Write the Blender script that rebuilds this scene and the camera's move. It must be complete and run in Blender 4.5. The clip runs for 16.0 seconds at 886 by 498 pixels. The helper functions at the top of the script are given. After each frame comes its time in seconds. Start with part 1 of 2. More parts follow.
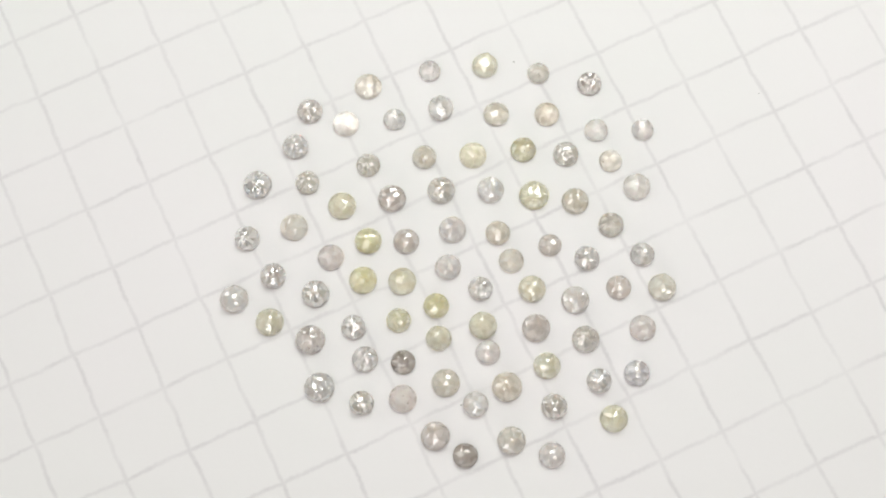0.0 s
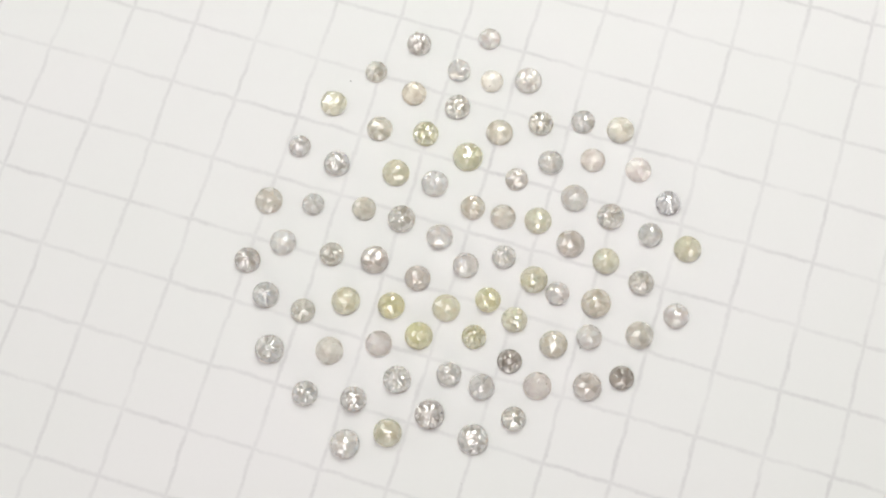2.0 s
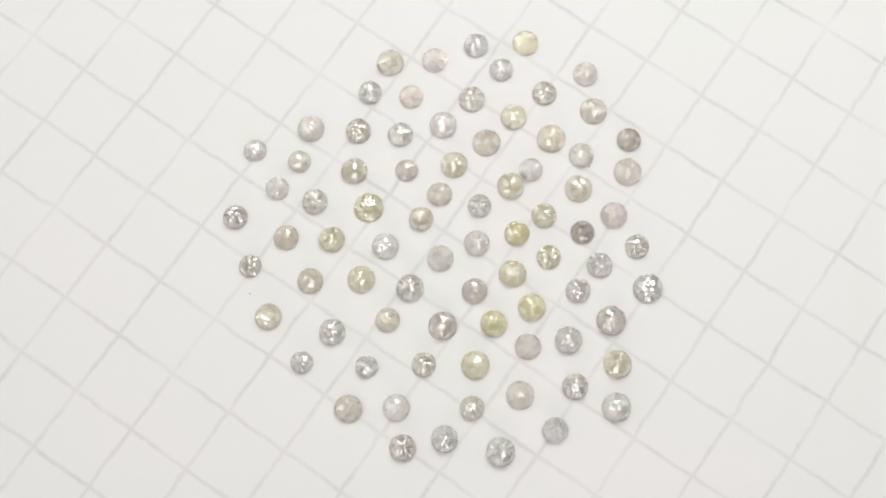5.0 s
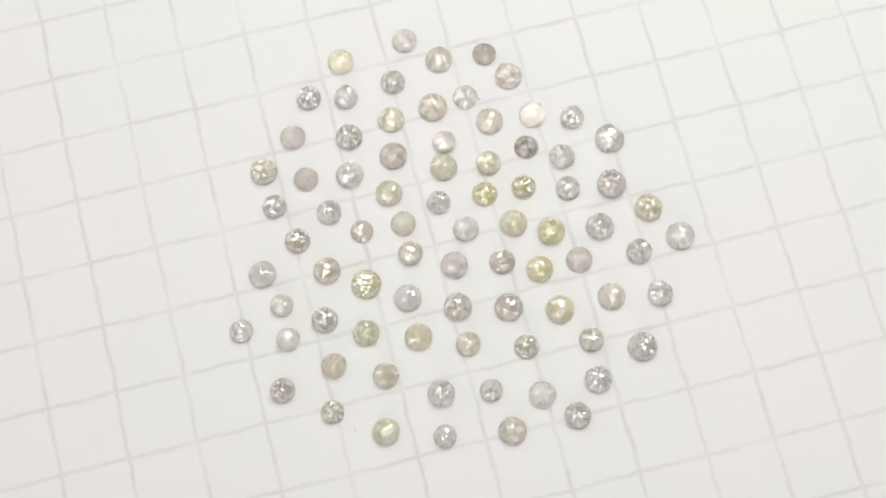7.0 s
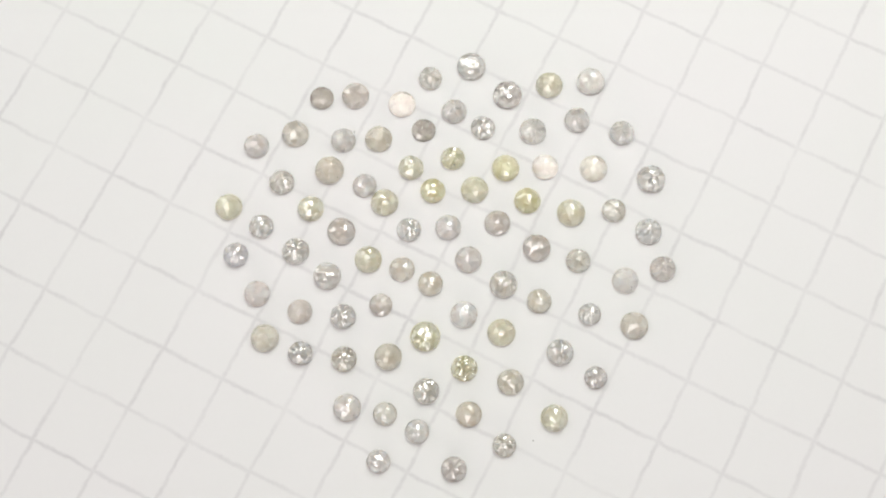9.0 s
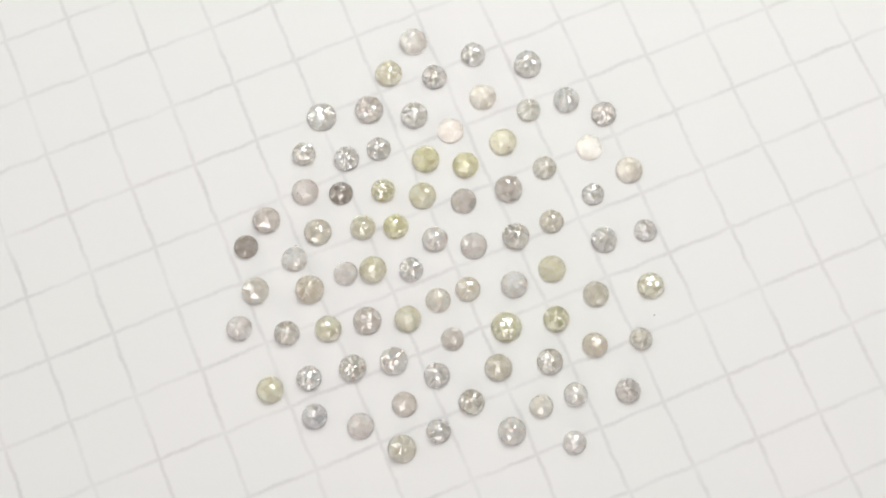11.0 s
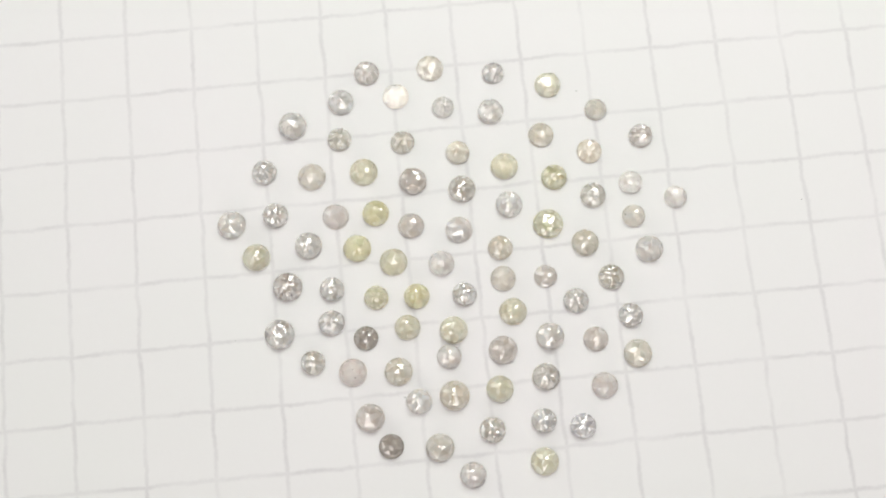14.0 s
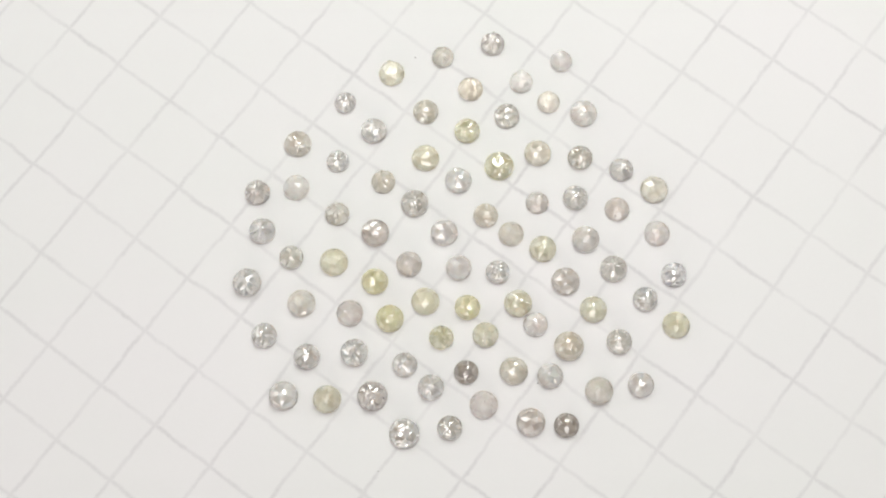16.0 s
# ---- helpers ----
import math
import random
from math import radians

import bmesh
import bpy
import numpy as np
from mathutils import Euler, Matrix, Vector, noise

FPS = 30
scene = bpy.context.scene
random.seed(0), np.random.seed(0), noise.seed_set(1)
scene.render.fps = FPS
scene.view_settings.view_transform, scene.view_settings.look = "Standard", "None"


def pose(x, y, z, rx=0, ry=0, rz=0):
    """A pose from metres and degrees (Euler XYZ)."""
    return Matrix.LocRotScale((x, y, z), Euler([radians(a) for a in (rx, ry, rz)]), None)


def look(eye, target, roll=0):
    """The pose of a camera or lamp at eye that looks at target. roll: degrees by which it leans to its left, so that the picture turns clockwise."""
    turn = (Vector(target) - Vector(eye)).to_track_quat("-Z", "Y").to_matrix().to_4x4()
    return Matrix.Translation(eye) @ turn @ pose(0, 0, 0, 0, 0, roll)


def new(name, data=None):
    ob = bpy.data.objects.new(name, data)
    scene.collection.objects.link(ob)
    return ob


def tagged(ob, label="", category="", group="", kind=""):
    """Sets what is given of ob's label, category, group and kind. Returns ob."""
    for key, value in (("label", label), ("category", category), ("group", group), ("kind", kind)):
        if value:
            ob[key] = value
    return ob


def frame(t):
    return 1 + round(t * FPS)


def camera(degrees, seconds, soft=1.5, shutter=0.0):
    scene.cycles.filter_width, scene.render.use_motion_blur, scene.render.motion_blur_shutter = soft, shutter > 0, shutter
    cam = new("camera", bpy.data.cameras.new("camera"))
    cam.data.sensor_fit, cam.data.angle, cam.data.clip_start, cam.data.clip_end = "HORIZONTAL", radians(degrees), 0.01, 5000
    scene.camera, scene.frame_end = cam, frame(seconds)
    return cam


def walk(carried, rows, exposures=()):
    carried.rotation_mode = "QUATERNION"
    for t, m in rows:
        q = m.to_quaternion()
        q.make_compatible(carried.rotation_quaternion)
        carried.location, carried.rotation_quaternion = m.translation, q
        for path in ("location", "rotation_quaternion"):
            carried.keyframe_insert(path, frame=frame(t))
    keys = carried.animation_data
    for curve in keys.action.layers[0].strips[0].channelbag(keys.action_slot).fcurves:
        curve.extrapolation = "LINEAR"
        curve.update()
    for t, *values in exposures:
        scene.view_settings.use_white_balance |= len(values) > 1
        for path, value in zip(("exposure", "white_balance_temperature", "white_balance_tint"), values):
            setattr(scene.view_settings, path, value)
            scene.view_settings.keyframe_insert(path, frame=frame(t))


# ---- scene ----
cam = camera(29.53, 16.0, soft=1.9)
CAMERA = pose(0.00001, -0.0354, 0.11922, 16.482, 0.421, 0.061)
walk(cam, [(0.0, CAMERA), (16.0, CAMERA)])

MM = 0.001

# how far the turning sheet has come: seconds, degrees
TURN = [(0, 0), (0.1, 2.3), (0.5, 11.7), (1, 23.85), (1.5, 36.1), (2, 47.9), (2.5, 60.05), (3, 72.3), (3.5, 84.3), (4, 96.1),
        (4.2, 101.0), (4.7, 113.1), (5.25, 126.5), (5.8, 139.8), (6.3, 151.95), (6.5, 157.1), (7, 169.15), (7.5, 181.4), (8, 193.4),
        (8.5, 205.5), (9, 217.95), (9.2, 222.75), (9.7, 235.1), (10.25, 248.7), (10.8, 262.3), (11.3, 274.6), (11.5, 279.4), (12, 291.85),
        (12.5, 303.95), (13, 315.8), (13.5, 328.15), (14, 340.3), (14.5, 352.2), (15, 364.3), (15.5, 376.3), (15.9, 385.8), (16, 388.2)]

# ---- light: a greenish-white panel beyond the stones, warmer ones on the camera's side, warmer fill added at the sides and overhead, an added white room all round ----
world = bpy.data.worlds.new("dim_room")
scene.world = world
world.use_nodes = True
world.node_tree.nodes["Background"].inputs[0].default_value = (0.9, 0.95, 1.0, 1)
world.node_tree.nodes["Background"].inputs[1].default_value = 0.05
scene.view_settings.exposure = 0.025


def area_lamp(name, eye, target, wide, high, watts, colour):
    data = bpy.data.lights.new(name, "AREA")
    data.shape, data.size, data.size_y, data.energy, data.color = "RECTANGLE", wide, high, watts, colour
    ob = new(name, data)
    ob.matrix_world = look(eye, target)
    return ob


COOL, WARM, PLAIN = (0.975, 1.0, 0.935), (1.0, 0.952, 0.925), (1.0, 0.985, 0.94)
area_lamp("lamp_far", (0.024, 0.080, 0.130), (0.003, 0.005, 0), 0.120, 0.062, 0.168, COOL)
area_lamp("lamp_near", (-0.01, -0.080, 0.200), (0, 0, 0), 0.140, 0.070, 0.080, WARM)
area_lamp("lamp_low", (-0.06, -0.36, 0.19), (0, 0, 0), 0.32, 0.16, 0.52, WARM)
# fill added on both sides for more glints and broader, softer shade
area_lamp("fill_side", (-0.28, 0.10, 0.14), (0, 0, 0), 0.20, 0.16, 0.26, PLAIN)
area_lamp("fill_side", (0.28, 0.10, 0.14), (0, 0, 0), 0.20, 0.16, 0.08, PLAIN)
# large weak fill added overhead to soften shadows and lighten the stones
area_lamp("fill_overhead", (0, 0, 1.44), (0, 0, 0), 2.6, 2.6, 7.1, WARM)


# ---- materials ----
def material(name):
    m = bpy.data.materials.new(name)
    m.use_nodes = True
    return m, m.node_tree.nodes, m.node_tree.links, m.node_tree.nodes["Principled BSDF"]


def maths(nodes, links, op, a, b=None, c=None):
    n = nodes.new("ShaderNodeMath")
    n.operation = op
    for i, v in enumerate((a, b, c)):
        if v is None:
            continue
        if isinstance(v, (int, float)):
            n.inputs[i].default_value = v
        else:
            links.new(v, n.inputs[i])
    return n.outputs[0]


def noise_of(nodes, links, vector, scale, detail=2.0, rough=0.5):
    n = nodes.new("ShaderNodeTexNoise")
    n.inputs["Scale"].default_value, n.inputs["Detail"].default_value, n.inputs["Roughness"].default_value = scale, detail, rough
    links.new(vector, n.inputs["Vector"])
    return n


def ramp(nodes, links, value, stops):
    n = nodes.new("ShaderNodeValToRGB")
    while len(n.color_ramp.elements) < len(stops):
        n.color_ramp.elements.new(0.5)
    for e, (at, col) in zip(n.color_ramp.elements, stops):
        e.position, e.color = at, (*col, 1)
    links.new(value, n.inputs[0])
    return n.outputs[0]


def mix(nodes, links, factor, a, b):
    n = nodes.new("ShaderNodeMix")
    n.data_type = "RGBA"
    for sock, v in ((n.inputs[0], factor), (n.inputs[6], a), (n.inputs[7], b)):
        if isinstance(v, (int, float)):
            sock.default_value = v
        elif isinstance(v, tuple):
            sock.default_value = (*v, 1)
        else:
            links.new(v, sock)
    return n.outputs[2]


def paper_material():
    """White paper with faint printed 5 mm squares; coordinates in metres from the turning point, axes along the lines."""
    m, nodes, links, bsdf = material("grid_paper")
    where = nodes.new("ShaderNodeTexCoord").outputs["Object"]
    wobble = noise_of(nodes, links, where, 480.0, 2.0)
    centred = nodes.new("ShaderNodeVectorMath")
    centred.operation = "MULTIPLY_ADD"
    links.new(wobble.outputs["Color"], centred.inputs[0])
    centred.inputs[1].default_value = (0.00046, 0.00046, 0)
    centred.inputs[2].default_value = (-0.00034, -0.00034, 0)
    fray = noise_of(nodes, links, where, 4200.0, 2.0, 0.6)
    frayed = nodes.new("ShaderNodeVectorMath")
    frayed.operation = "MULTIPLY_ADD"
    links.new(fray.outputs["Color"], frayed.inputs[0])
    frayed.inputs[1].default_value = (0.00022, 0.00022, 0)
    links.new(centred.outputs[0], frayed.inputs[2])
    moved = nodes.new("ShaderNodeVectorMath")
    moved.operation = "ADD"
    links.new(where, moved.inputs[0])
    links.new(frayed.outputs[0], moved.inputs[1])
    split = nodes.new("ShaderNodeSeparateXYZ")
    links.new(moved.outputs[0], split.inputs[0])
    lines = None
    patchy = noise_of(nodes, links, where, 210.0, 3.0).outputs["Fac"]
    grain = noise_of(nodes, links, where, 2600.0, 3.0, 0.65).outputs["Fac"]
    for axis, shift in ((0, 1.446), (1, 4.435)):
        cells = maths(nodes, links, "MULTIPLY_ADD", split.outputs[axis], 200.0, -shift / 5 + 0.5 + 40)
        off = maths(nodes, links, "ABSOLUTE", maths(nodes, links, "SUBTRACT", maths(nodes, links, "FRACT", cells), 0.5))
        ink = nodes.new("ShaderNodeMapRange")
        ink.interpolation_type = "SMOOTHSTEP"
        links.new(off, ink.inputs["Value"])
        ink.inputs["From Min"].default_value, ink.inputs["From Max"].default_value = 0.002, 0.052
        ink.inputs["To Min"].default_value, ink.inputs["To Max"].default_value = 1.0, 0.0
        lines = ink.outputs[0] if lines is None else maths(nodes, links, "MAXIMUM", lines, ink.outputs[0])
    strength = maths(nodes, links, "MULTIPLY_ADD", patchy, 0.92, -0.17)
    worn = maths(nodes, links, "MULTIPLY_ADD", grain, 0.8, 0.60)
    lines = maths(nodes, links, "MULTIPLY", maths(nodes, links, "MULTIPLY", lines, strength), worn)
    tint = noise_of(nodes, links, where, 45.0, 2.0).outputs["Fac"]
    sheet = ramp(nodes, links, tint, [(0.3, (0.680, 0.683, 0.683)), (0.7, (0.696, 0.682, 0.700))])
    sheet = mix(nodes, links, maths(nodes, links, "MULTIPLY", grain, 0.10), sheet, (0.59, 0.58, 0.575))
    links.new(mix(nodes, links, lines, sheet, (0.43, 0.415, 0.44)), bsdf.inputs["Base Color"])
    bsdf.inputs["Roughness"].default_value = 0.75
    bsdf.inputs["Specular IOR Level"].default_value = 0.25
    bump = nodes.new("ShaderNodeBump")
    bump.inputs["Strength"].default_value, bump.inputs["Distance"].default_value = 0.12, 0.00004
    links.new(grain, bump.inputs["Height"])
    links.new(bump.outputs[0], bsdf.inputs["Normal"])
    return m


def plain_material(name, a, b, scale, rough):
    m, nodes, links, bsdf = material(name)
    where = nodes.new("ShaderNodeTexCoord").outputs["Object"]
    links.new(ramp(nodes, links, noise_of(nodes, links, where, scale, 4.0).outputs["Fac"], [(0.35, a), (0.65, b)]), bsdf.inputs["Base Color"])
    bsdf.inputs["Roughness"].default_value = rough
    return m


# body colours of the stones
TONES = {
    "slate": ((0.43, 0.38, 0.335), "dark slate-grey"),
    "smoke": ((0.78, 0.705, 0.655), "smoky grey"),
    "taupe": ((0.815, 0.755, 0.635), "greyish-beige"),
    "silver": ((0.98, 0.88, 0.83), "silvery white"),
    "blush": ((0.96, 0.85, 0.815), "faintly pinkish white"),
    "cream": ((0.865, 0.81, 0.725), "pale cream"),
    "honey": ((0.86, 0.775, 0.65), "honey-tinted beige"),
    "lemon": ((0.91, 0.855, 0.65), "pale yellow"),
    "olive": ((0.88, 0.82, 0.49), "greenish-yellow"),
    "lilac": ((0.93, 0.88, 0.95), "faintly bluish white"),
}
# how much light is bent through, roughness, how much passes straight, looseness of the cut,
# small polished facets: lean, number a metre and extra gleam, wording
CLARITY = {
    "pale": (0.06, 0.03, 0.44, 0.6, 0.36, 3000, 0.07, "faint milky"),
    "milky": (0.08, 0.02, 0.32, 0.7, 0.36, 3000, 0.11, "cloudy"),
    "clear": (0.18, 0.02, 0.26, 0.9, 0.30, 3900, 0.22, "translucent"),
    "bright": (0.32, 0.0, 0.22, 1.1, 0.46, 5600, 0.38, "sparkling"),
}


def stone_material(tone, clarity, gloss=1.0):
    """Diamond, clouded more or less inside; without gloss the frosted girdle."""
    colour = TONES[tone][0]
    passes, rough, straight, _, uneven, dense, gleam, _ = CLARITY[clarity]
    m, nodes, links, bsdf = material(tone + "_" + clarity + ("_diamond" if gloss else "_girdle"))
    if not gloss:
        passes, rough, straight = 0.05, 0.5, 0.28
    where = nodes.new("ShaderNodeTexCoord").outputs["Object"]
    info = nodes.new("ShaderNodeObjectInfo")
    shifted = nodes.new("ShaderNodeVectorMath")
    shifted.operation = "MULTIPLY_ADD"
    links.new(info.outputs["Random"], shifted.inputs[0])
    shifted.inputs[1].default_value = (0.05, 0.03, 0.02)
    links.new(where, shifted.inputs[2])
    here = shifted.outputs[0]
    cloud = noise_of(nodes, links, here, 900.0, 3.0, 0.6).outputs["Fac"]
    pale = tuple(min(1.0, c * 1.10 + 0.02) for c in colour)
    deep = tuple(c * 0.86 for c in colour)
    body = ramp(nodes, links, cloud, [(0.3, deep), (0.7, pale)])
    value = nodes.new("ShaderNodeHueSaturation")
    links.new(maths(nodes, links, "MULTIPLY_ADD", info.outputs["Random"], 0.16, 0.92), value.inputs["Value"])
    links.new(body, value.inputs["Color"])
    # scattered dark inclusions
    fleck = noise_of(nodes, links, here, 3400.0, 1.0).outputs["Fac"]
    dark = nodes.new("ShaderNodeMapRange")
    links.new(fleck, dark.inputs["Value"])
    dark.inputs["From Min"].default_value, dark.inputs["From Max"].default_value = 0.76, 0.80
    links.new(mix(nodes, links, dark.outputs[0], value.outputs[0], tuple(c * 0.25 for c in colour)), bsdf.inputs["Base Color"])
    bsdf.inputs["Roughness"].default_value = rough
    bsdf.inputs["IOR"].default_value = (1.8 if clarity == "pale" else 2.3) if gloss else 1.5
    bsdf.inputs["Subsurface Weight"].default_value = 0.8
    bsdf.inputs["Subsurface Radius"].default_value = (1.0, 0.9, 0.8)
    bsdf.inputs["Subsurface Scale"].default_value = 0.0011
    # light bent through the clearer stones, hardly tinted
    inside, glass = nodes.new("ShaderNodeMixShader"), nodes.new("ShaderNodeBsdfGlass")
    glass.inputs["IOR"].default_value, glass.inputs["Roughness"].default_value = 2.2, 0.0
    links.new(mix(nodes, links, 0.25, (1.0, 0.98, 0.955), value.outputs[0]), glass.inputs[0])
    inside.inputs[0].default_value = passes
    links.new(bsdf.outputs[0], inside.inputs[1])
    links.new(glass.outputs[0], inside.inputs[2])
    # see-through share, added to lighten stones and their shadows: light goes straight on to the paper
    veil, clear = nodes.new("ShaderNodeMixShader"), nodes.new("ShaderNodeBsdfTransparent")
    links.new(mix(nodes, links, 0.3, (1.0, 0.975, 0.945), value.outputs[0]), clear.inputs[0])
    veil.inputs[0].default_value = straight
    links.new(inside.outputs[0], veil.inputs[1])
    links.new(clear.outputs[0], veil.inputs[2])
    if not gloss:
        links.new(veil.outputs[0], nodes["Material Output"].inputs["Surface"])
        return m
    # the many small polished facets, each leaning its own way
    cells = nodes.new("ShaderNodeTexVoronoi")
    cells.inputs["Scale"].default_value = dense
    links.new(here, cells.inputs["Vector"])
    lean = nodes.new("ShaderNodeVectorMath")
    lean.operation = "SUBTRACT"
    links.new(cells.outputs["Color"], lean.inputs[0])
    lean.inputs[1].default_value = (0.5, 0.5, 0.5)
    turned = nodes.new("ShaderNodeVectorTransform")
    turned.vector_type, turned.convert_from, turned.convert_to = "VECTOR", "OBJECT", "WORLD"
    links.new(lean.outputs[0], turned.inputs[0])
    tilt = nodes.new("ShaderNodeVectorMath")
    tilt.operation = "MULTIPLY_ADD"
    links.new(turned.outputs[0], tilt.inputs[0])
    tilt.inputs[1].default_value = (uneven, uneven, uneven)
    links.new(nodes.new("ShaderNodeNewGeometry").outputs["Normal"], tilt.inputs[2])
    facing = nodes.new("ShaderNodeVectorMath")
    facing.operation = "NORMALIZE"
    links.new(tilt.outputs[0], facing.inputs[0])
    links.new(facing.outputs[0], bsdf.inputs["Normal"])
    polish, shine = nodes.new("ShaderNodeMixShader"), nodes.new("ShaderNodeBsdfGlossy")
    shine.inputs["Roughness"].default_value = 0.0
    links.new(facing.outputs[0], shine.inputs["Normal"])
    polish.inputs[0].default_value = gleam
    links.new(veil.outputs[0], polish.inputs[1])
    links.new(shine.outputs[0], polish.inputs[2])
    links.new(polish.outputs[0], nodes["Material Output"].inputs["Surface"])
    return m


PAPER = paper_material()
TABLE = plain_material("white_laminate", (0.70, 0.70, 0.69), (0.74, 0.74, 0.73), 30, 0.4)
WALL = plain_material("white_wall_paint", (0.72, 0.72, 0.70), (0.78, 0.78, 0.76), 6, 0.8)
DUST = plain_material("dark_dust", (0.06, 0.055, 0.05), (0.12, 0.11, 0.10), 9000, 0.9)
STONE = {}


def base_material():
    """The polished underside, through which the paper shows."""
    m, nodes, links, bsdf = material("clear_base")
    nodes.remove(bsdf)
    back, clear, mirror = nodes.new("ShaderNodeMixShader"), nodes.new("ShaderNodeBsdfTransparent"), nodes.new("ShaderNodeBsdfGlossy")
    mirror.inputs["Roughness"].default_value = 0.03
    back.inputs[0].default_value = 0.40
    links.new(clear.outputs[0], back.inputs[1])
    links.new(mirror.outputs[0], back.inputs[2])
    links.new(back.outputs[0], nodes["Material Output"].inputs["Surface"])
    return m


BASE = base_material()


# ---- the large structure ----
def slab(name, x0, x1, y0, y1, z0, z1, mat, label):
    bm = bmesh.new()
    bmesh.ops.create_cube(bm, size=1.0)
    bmesh.ops.transform(bm, matrix=Matrix.Translation(((x0 + x1) / 2, (y0 + y1) / 2, (z0 + z1) / 2)) @ Matrix.Diagonal((x1 - x0, y1 - y0, z1 - z0, 1)), verts=bm.verts)
    mesh = bpy.data.meshes.new(name)
    bm.to_mesh(mesh)
    bm.free()
    mesh.materials.append(mat)
    return tagged(new(name, mesh), label, name.split("_")[0], kind="structure")


# unseen table and room; the white room is added for bounce and reflections
slab("table_top", -0.6, 0.6, -0.45, 0.45, -0.0302, -0.0002, TABLE, "white laminate table top under the sheet of paper")
slab("floor", -1.5, 1.5, -1.5, 1.5, -0.85, -0.75, WALL, "plain pale floor of the added, unseen room")
slab("ceiling", -1.5, 1.5, -1.5, 1.5, 1.45, 1.55, WALL, "plain white unseen ceiling added to bounce light")
slab("wall_north", -1.5, 1.5, 1.5, 1.6, -0.75, 1.45, WALL, "plain white unseen wall added to bounce light")
slab("wall_south", -1.5, 1.5, -1.6, -1.5, -0.75, 1.45, WALL, "plain white unseen wall added to bounce light")
slab("wall_east", 1.5, 1.6, -1.5, 1.5, -0.75, 1.45, WALL, "plain white unseen wall added to bounce light")
slab("wall_west", -1.6, -1.5, -1.5, 1.5, -0.75, 1.45, WALL, "plain white unseen wall added to bounce light")

MOVING = []


def grid_paper(turned):
    """A sheet of squared paper, a little uneven, its top at z = 0."""
    half, n = 0.105, 42
    bm = bmesh.new()
    bmesh.ops.create_grid(bm, x_segments=n, y_segments=n, size=half)
    bmesh.ops.solidify(bm, geom=bm.faces[:], thickness=0.00014)
    top = max(v.co.z for v in bm.verts)
    for v in bm.verts:
        v.co.z -= top
    mesh = bpy.data.meshes.new("grid_paper")
    bm.to_mesh(mesh)
    bm.free()
    mesh.materials.append(PAPER)
    ob = tagged(new("grid_paper", mesh), "white squared paper with faint grey 5 mm lines, lying flat", "paper")
    MOVING.append((ob, pose(0, 0, 0, 0, 0, turned)))
    return ob


def ring(bm, count, radius, z, shift, rng, loose):
    verts = []
    for i in range(count):
        a = 2 * math.pi * (i + shift) / count + rng.uniform(-loose, loose) / count
        r = radius * (1 + rng.uniform(-loose, loose) * 0.12)
        verts.append(bm.verts.new((r * math.cos(a), r * math.sin(a), z * (1 + rng.uniform(-loose, loose) * 0.06))))
    return verts


def stitch(bm, inner, outer):
    """Triangles between two closed rings, the outer as dense or twice as dense."""
    n, m = len(inner), len(outer)
    for i in range(n):
        a, b = inner[i], inner[(i + 1) % n]
        if m == n:
            c, d = outer[i], outer[(i + 1) % n]
            bm.faces.new((a, c, b))
            bm.faces.new((b, c, d))
        else:
            c, d, e = outer[2 * i], outer[2 * i + 1], outer[(2 * i + 2) % m]
            bm.faces.new((a, c, d))
            bm.faces.new((a, d, b))
            bm.faces.new((b, d, e))


def finish(name, bm, mat, parent, label=""):
    """One mesh part under its thing."""
    bmesh.ops.recalc_face_normals(bm, faces=bm.faces[:])
    mesh = bpy.data.meshes.new(name)
    bm.to_mesh(mesh)
    bm.free()
    mesh.materials.append(mat)
    ob = new(name, mesh)
    ob.parent = parent
    return tagged(ob, label)


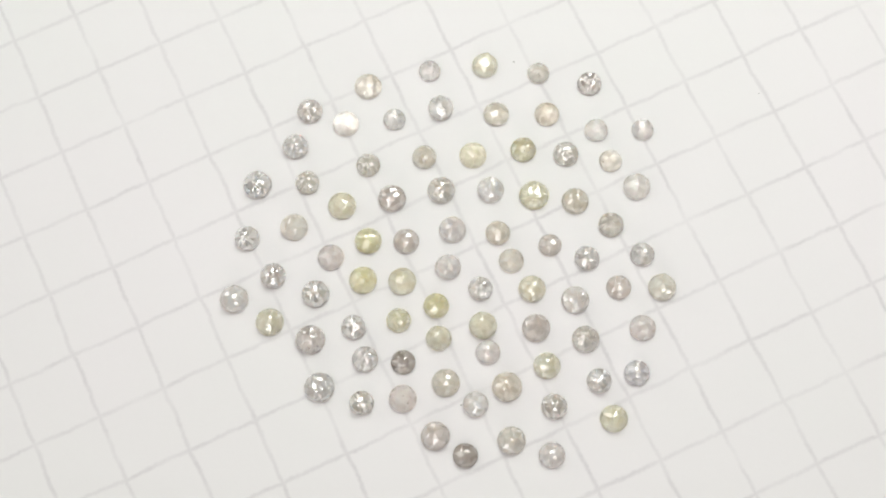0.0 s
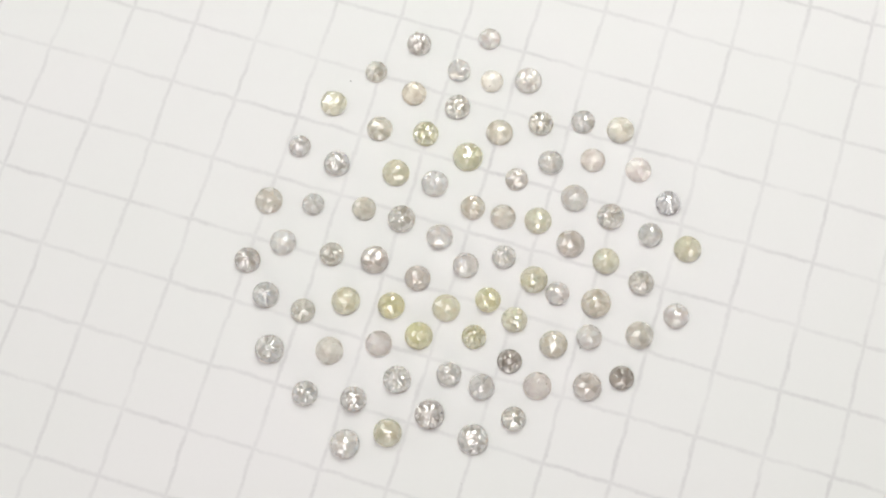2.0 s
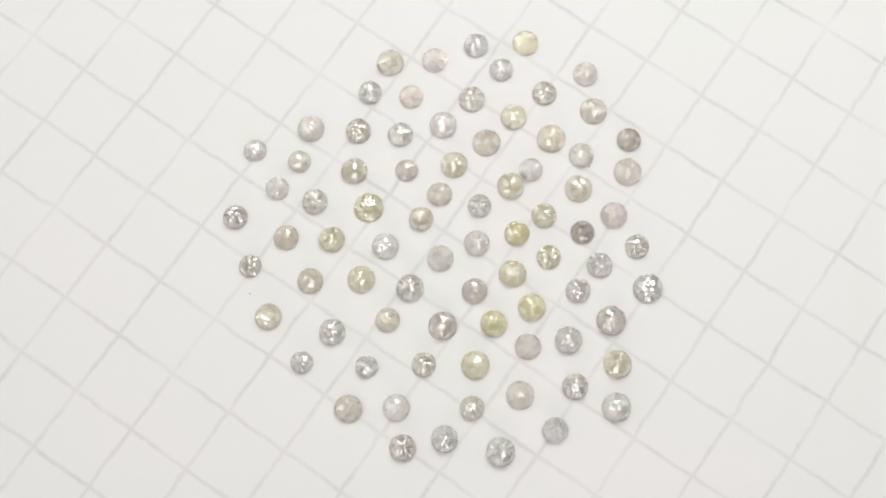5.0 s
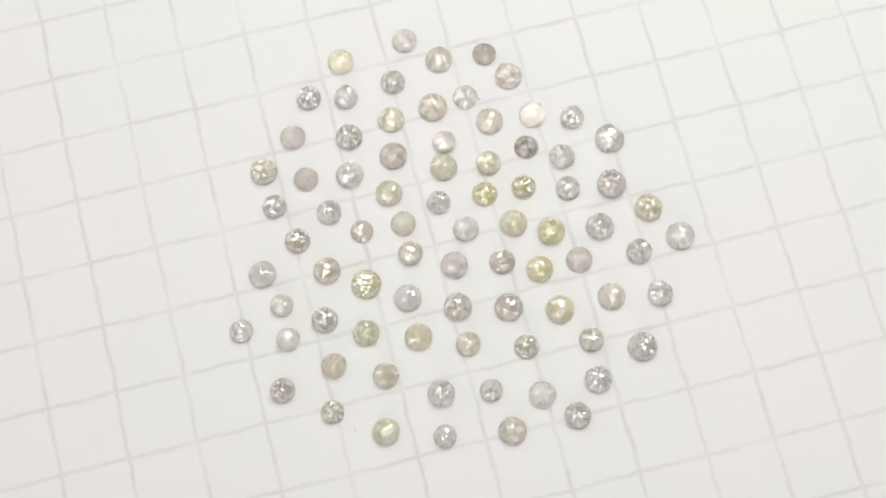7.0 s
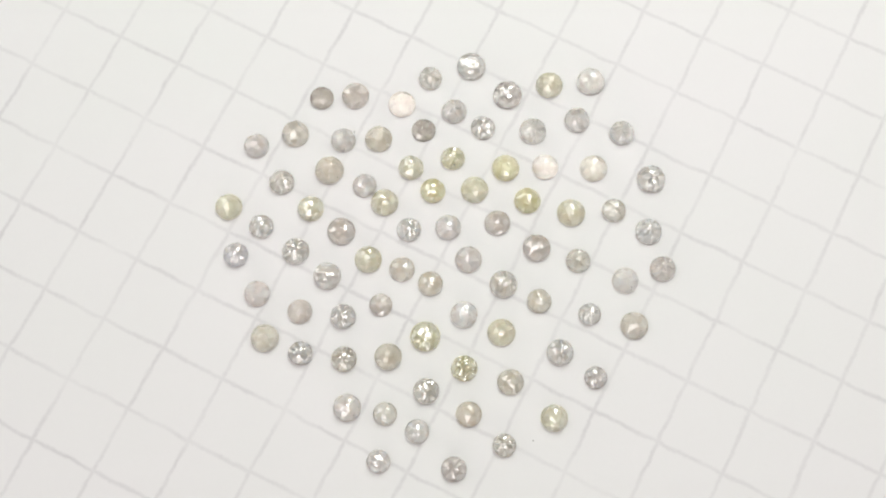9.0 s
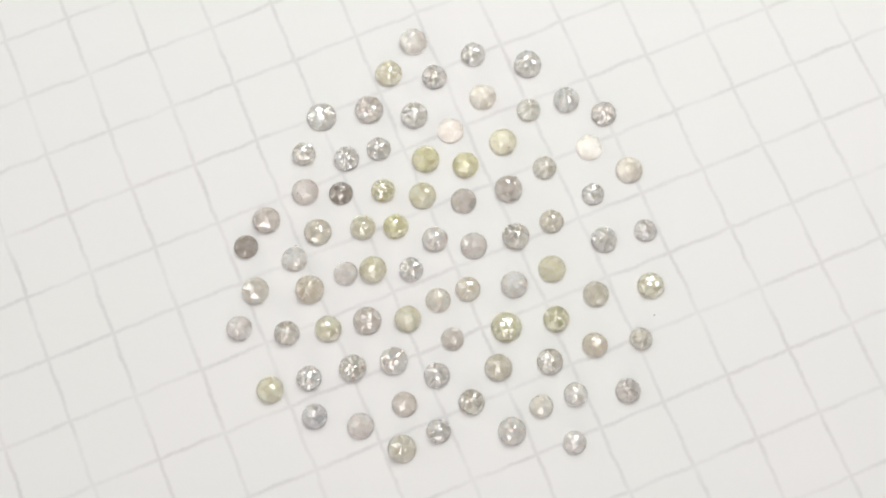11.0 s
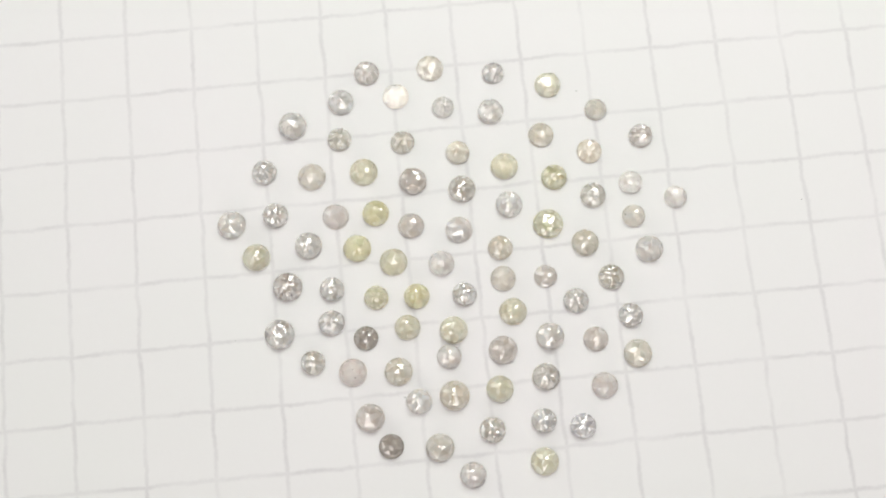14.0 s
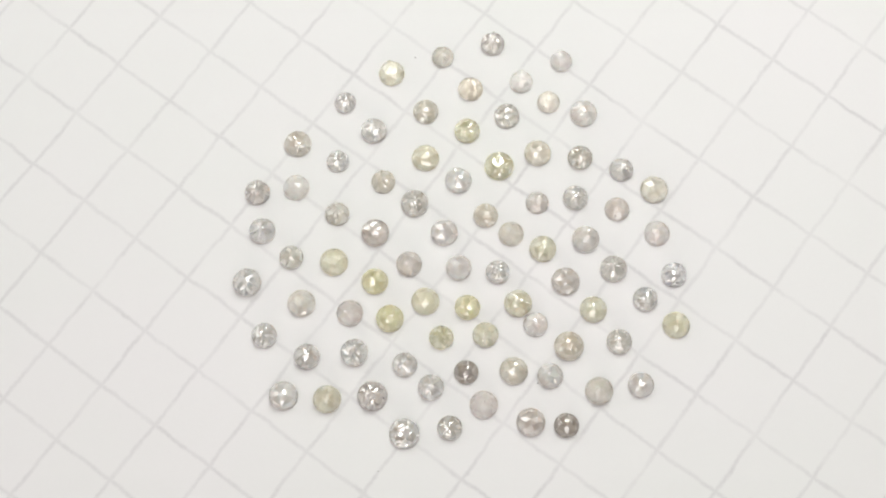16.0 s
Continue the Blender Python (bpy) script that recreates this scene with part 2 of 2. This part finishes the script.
def crown_of(cut, clarity, r, rng):
    """A faceted dome on a short straight side and a flat, chamfered base a hair above the paper."""
    star = 6 if clarity != "bright" else 8
    tall = {"rose": 1.0, "low": 0.82, "table": 0.88, "fine": 1.0}[cut] * r * rng.uniform(0.94, 1.06)
    edge = 0.10 * r
    tall += 0.07 * r
    loose = CLARITY[clarity][3]
    bm = bmesh.new()
    hub_r, mid_r = rng.uniform(0.38, 0.48), rng.uniform(0.74, 0.82)
    hub_z, mid_z = rng.uniform(0.82, 0.89), rng.uniform(0.52, 0.60)
    if cut == "fine":
        star = rng.choice((9, 10)) if clarity == "bright" else rng.choice((7, 8))
        hub = ring(bm, star, 0.27 * r, edge + tall * 0.935, 0.0, rng, loose)
        inner = ring(bm, star * 2, 0.53 * r, edge + tall * 0.80, 0.5, rng, loose)
        mid = ring(bm, star * 2, 0.77 * r, edge + tall * 0.56, 1.0, rng, loose)
        rim = ring(bm, star * 4, 0.945 * r, edge + tall * 0.20, 1.5, rng, loose * 0.25)
        belt = ring(bm, star * 4, 0.985 * r, edge, 1.5, rng, loose * 0.12)
        foot = [bm.verts.new((v.co.x * 0.94, v.co.y * 0.94, 0.018 * MM)) for v in belt]
        peak = bm.verts.new((rng.uniform(-0.06, 0.06) * r, rng.uniform(-0.06, 0.06) * r, edge + tall))
        for i in range(star):
            bm.faces.new((peak, hub[i], hub[(i + 1) % star]))
        for a, b in ((hub, inner), (inner, mid), (mid, rim), (rim, belt), (belt, foot)):
            stitch(bm, a, b)
        bm.faces.new(list(reversed(foot))).material_index = 1
        return bm
    if cut == "table":
        hub_r, hub_z = 0.50, 0.84
    hub = ring(bm, star, hub_r * r, edge + tall * hub_z, 0.0, rng, loose)
    mid = ring(bm, star, mid_r * r, edge + tall * mid_z, 0.5, rng, loose)
    rim = ring(bm, star * 2, 0.955 * r, edge + tall * 0.17, 0.5, rng, loose * 0.3)
    belt = ring(bm, star * 4, 0.985 * r, edge, 0.5, rng, loose * 0.12)
    foot = [bm.verts.new((v.co.x * 0.94, v.co.y * 0.94, 0.018 * MM)) for v in belt]
    if cut == "table":
        bm.faces.new(hub)
    else:
        peak = bm.verts.new((rng.uniform(-0.1, 0.1) * r, rng.uniform(-0.1, 0.1) * r, edge + tall))
        for i in range(star):
            bm.faces.new((peak, hub[i], hub[(i + 1) % star]))
    for i in range(star):
        bm.faces.new((hub[i], mid[i], hub[(i + 1) % star]))
        bm.faces.new((hub[(i + 1) % star], mid[i], mid[(i + 1) % star]))
    stitch(bm, mid, rim)
    stitch(bm, rim, belt)
    stitch(bm, belt, foot)
    bm.faces.new(list(reversed(foot))).material_index = 1
    return bm


def girdle_of(r, rng):
    """The thin frosted band round the stone's widest part."""
    bm = bmesh.new()
    n = 32
    shape = ((0.955, 0.04), (1.0, 0.04), (1.005, 0.10), (0.99, 0.16), (0.95, 0.17))
    loops = []
    for i in range(n):
        a = 2 * math.pi * i / n
        k = 1 + rng.uniform(-0.008, 0.008)
        loops.append([bm.verts.new((p * k * r * math.cos(a), p * k * r * math.sin(a), z * r * k)) for p, z in shape])
    for i in range(n):
        here, there = loops[i], loops[(i + 1) % n]
        for j in range(len(shape)):
            k = (j + 1) % len(shape)
            bm.faces.new((here[j], there[j], there[k], here[k]))
    return bm


def inclusion_of(r, rng):
    """A tiny dark fleck set in the dome's surface."""
    bm = bmesh.new()
    bmesh.ops.create_icosphere(bm, subdivisions=1, radius=0.035 * r * rng.uniform(0.7, 1.5))
    a, out = rng.uniform(0, 2 * math.pi), rng.uniform(0.50, 0.86)
    up = 0.17 + 0.93 * math.sqrt(max(0.0, 1 - out * out)) * 0.97
    stretch = Matrix.Diagonal((rng.uniform(0.7, 1.9), 1, 1, 1))
    bmesh.ops.transform(bm, matrix=Matrix.Translation((out * r * math.cos(a), out * r * math.sin(a), up * r)) @ Matrix.Rotation(a * 3, 4, "Z") @ stretch, verts=bm.verts)
    return bm


CUTS = {"rose": "rose-cut diamond", "fine": "many-faceted rose-cut diamond", "low": "low-domed rose-cut diamond", "table": "flat-topped diamond"}


def diamond(tone, clarity, cut, x, y, size, turned, flecks=0):
    """A small stone at x, y (millimetres from the turning point), size millimetres across, with its dark flecks."""
    key = (tone, clarity)
    if key not in STONE:
        STONE[key] = stone_material(tone, clarity), stone_material(tone, clarity, 0.0)
    rng = random.Random(len(MOVING) + 11)
    r = size / 2 * MM
    thing = new("diamond")
    thing.empty_display_size = r
    label = TONES[tone][1] + " " + CLARITY[clarity][7] + " " + CUTS[cut] + " lying on squared paper"
    tagged(thing, label, "diamond", "loose diamonds on the paper")
    crown = finish("crown", crown_of(cut, clarity, r, rng), STONE[key][0], thing)
    crown.data.materials.append(BASE)
    finish("girdle", girdle_of(r, rng), STONE[key][1], thing, "frosted girdle band")
    for _ in range(flecks):
        finish("inclusion", inclusion_of(r, rng), DUST, thing, "tiny dark inclusion")
    MOVING.append((thing, pose(x * MM, y * MM, 0, 0, 0, turned)))
    return thing


def dust_speck(x, y, size):
    bm = bmesh.new()
    bmesh.ops.create_icosphere(bm, subdivisions=1, radius=size / 2 * MM)
    rng = random.Random(int(abs(x * 100 + y * 10)))
    for v in bm.verts:
        v.co *= rng.uniform(0.6, 1.3)
        v.co.z = v.co.z * 0.5 + size * 0.2 * MM
    low = min(v.co.z for v in bm.verts)
    for v in bm.verts:
        v.co.z -= low
    mesh = bpy.data.meshes.new("dust_speck")
    bm.to_mesh(mesh)
    bm.free()
    mesh.materials.append(DUST)
    ob = tagged(new("dust_speck", mesh), "tiny dark dust speck on squared paper", "dust", "dust specks on the paper")
    MOVING.append((ob, pose(x * MM, y * MM, 0, 0, 0, 0)))
    return ob


grid_paper(25.248)

# ---- the stones: tone, clarity, cut, place, width, turn ----
diamond("smoke", "bright", "fine", -11.00, 10.73, 1.93, 0)
diamond("cream", "milky", "low", -6.61, 12.74, 2.06, 37, 2)
diamond("blush", "bright", "fine", -1.94, 14.00, 1.69, 74)
diamond("lemon", "clear", "table", 2.28, 14.46, 1.98, 111)
diamond("taupe", "bright", "fine", 6.34, 13.81, 1.69, 148)
diamond("smoke", "bright", "fine", 10.22, 12.93, 1.85, 185, 2)
diamond("silver", "pale", "rose", -8.26, 9.71, 1.98, 222)
diamond("silver", "bright", "fine", -4.59, 10.08, 1.69, 259)
diamond("silver", "bright", "fine", -1.08, 10.97, 1.98, 296)
diamond("taupe", "clear", "rose", 3.11, 10.48, 1.93, 333)
diamond("honey", "milky", "rose", 6.95, 10.47, 1.89, 10)
diamond("silver", "clear", "fine", 10.64, 9.18, 1.77, 47)
diamond("blush", "clear", "rose", 14.14, 9.20, 1.73, 84)
diamond("silver", "bright", "fine", -12.01, 7.87, 1.98, 121, 3)
diamond("silver", "bright", "fine", -14.77, 4.85, 2.14, 158, 3)
diamond("taupe", "bright", "fine", -11.05, 5.03, 1.81, 195)
diamond("taupe", "bright", "fine", -6.50, 6.41, 1.81, 232)
diamond("taupe", "clear", "fine", -2.31, 7.04, 1.81, 269)
diamond("lemon", "milky", "rose", 1.34, 7.19, 2.06, 306)
diamond("olive", "bright", "fine", 5.13, 7.62, 1.93, 343, 2)
diamond("cream", "bright", "fine", 8.32, 7.26, 1.93, 20)
diamond("cream", "milky", "fine", 11.66, 6.74, 1.73, 57, 1)
diamond("silver", "clear", "fine", 13.55, 4.70, 2.06, 94)
diamond("lemon", "milky", "rose", -8.42, 3.21, 2.10, 131)
diamond("smoke", "clear", "rose", -4.70, 3.77, 2.10, 168)
diamond("cream", "bright", "fine", -1.04, 4.43, 2.06, 205)
diamond("silver", "clear", "fine", 2.67, 4.46, 2.02, 242)
diamond("olive", "bright", "table", 5.89, 4.01, 2.22, 279)
diamond("taupe", "clear", "fine", 8.94, 3.55, 2.02, 316)
diamond("taupe", "bright", "fine", 11.57, 1.71, 1.89, 353, 3)
diamond("silver", "bright", "fine", -15.42, 0.67, 1.89, 30, 2)
diamond("cream", "milky", "rose", -11.95, 1.54, 2.06, 67)
diamond("blush", "pale", "low", -9.16, -0.78, 1.98, 104)
diamond("olive", "clear", "fine", -6.45, 0.48, 1.98, 141)
diamond("smoke", "clear", "rose", -3.62, 0.46, 1.93, 178)
diamond("blush", "clear", "rose", -0.19, 1.36, 2.02, 215)
diamond("honey", "clear", "fine", 3.16, 1.08, 1.85, 252)
diamond("smoke", "clear", "low", 7.01, 0.13, 1.73, 289)
diamond("silver", "bright", "fine", 9.71, -0.88, 1.89, 326)
diamond("silver", "bright", "fine", 13.81, -0.57, 1.81, 3, 2)
diamond("silver", "bright", "fine", -13.41, -2.21, 1.93, 40)
diamond("silver", "bright", "fine", -10.24, -3.57, 2.06, 77, 2)
diamond("olive", "clear", "fine", -6.78, -2.54, 2.06, 114)
diamond("lemon", "milky", "rose", -3.89, -2.62, 2.06, 151)
diamond("blush", "clear", "fine", -0.52, -1.52, 1.93, 188)
diamond("cream", "pale", "rose", 4.13, -1.07, 1.89, 225)
diamond("silver", "bright", "fine", 1.86, -3.17, 1.81, 262)
diamond("lemon", "clear", "fine", 5.64, -3.20, 2.02, 299)
diamond("silver", "clear", "fine", 8.79, -4.05, 2.06, 336, 1)
diamond("smoke", "milky", "low", 11.98, -3.11, 1.85, 13)
diamond("taupe", "clear", "rose", 15.18, -3.10, 2.06, 50)
diamond("silver", "clear", "fine", -16.19, -3.98, 2.14, 87)
diamond("lemon", "clear", "fine", -13.55, -5.70, 2.06, 124)
diamond("smoke", "bright", "fine", -10.55, -7.03, 2.18, 161, 3)
diamond("silver", "bright", "fine", -7.42, -6.10, 1.85, 198)
diamond("olive", "bright", "fine", -4.14, -5.58, 1.81, 235, 2)
diamond("olive", "clear", "fine", -1.39, -4.48, 1.89, 272)
diamond("lemon", "clear", "fine", -1.21, -6.92, 1.89, 309)
diamond("lemon", "clear", "fine", 2.02, -5.97, 2.06, 346)
diamond("blush", "clear", "fine", 2.38, -7.94, 1.81, 23)
diamond("smoke", "clear", "rose", 5.90, -6.16, 2.10, 60)
diamond("cream", "bright", "fine", 9.48, -7.00, 2.02, 97, 2)
diamond("blush", "milky", "rose", 13.66, -6.15, 1.93, 134)
diamond("blush", "bright", "fine", -6.54, -8.48, 1.93, 171)
diamond("slate", "clear", "low", -3.78, -8.71, 1.81, 208)
diamond("taupe", "clear", "rose", -0.69, -10.24, 2.06, 245)
diamond("honey", "clear", "fine", 3.73, -10.53, 2.18, 282)
diamond("lemon", "clear", "fine", 6.64, -8.97, 1.98, 319)
diamond("silver", "bright", "fine", 10.37, -10.10, 1.85, 356, 2)
diamond("lilac", "bright", "fine", 13.13, -9.50, 1.89, 33)
diamond("silver", "bright", "table", -9.81, -10.56, 2.22, 70)
diamond("cream", "bright", "fine", -6.75, -11.71, 1.81, 107, 2)
diamond("blush", "pale", "rose", -3.78, -11.39, 2.06, 144)
diamond("silver", "clear", "fine", 1.46, -11.81, 1.89, 181)
diamond("cream", "bright", "fine", 7.12, -11.97, 1.89, 218)
diamond("lemon", "milky", "rose", 11.37, -12.85, 2.02, 255)
diamond("smoke", "clear", "rose", -1.42, -14.11, 2.10, 292)
diamond("slate", "milky", "low", 0.71, -15.53, 1.81, 329)
diamond("cream", "clear", "rose", 4.02, -14.44, 2.06, 6)
diamond("blush", "clear", "fine", 6.90, -15.48, 1.89, 43, 1)

dust_speck(0.41, -11.85, 0.13)
dust_speck(4.50, 14.77, 0.11)
dust_speck(23.07, 12.17, 0.08)
dust_speck(-12.70, -12.04, 0.07)
dust_speck(8.47, 34.94, 0.12)


def motions():
    """Sheet, stones and specks turn together about the z axis."""
    for ob, base in MOVING:
        walk(ob, [(t, pose(0, 0, 0, 0, 0, a) @ base) for t, a in TURN])


motions()
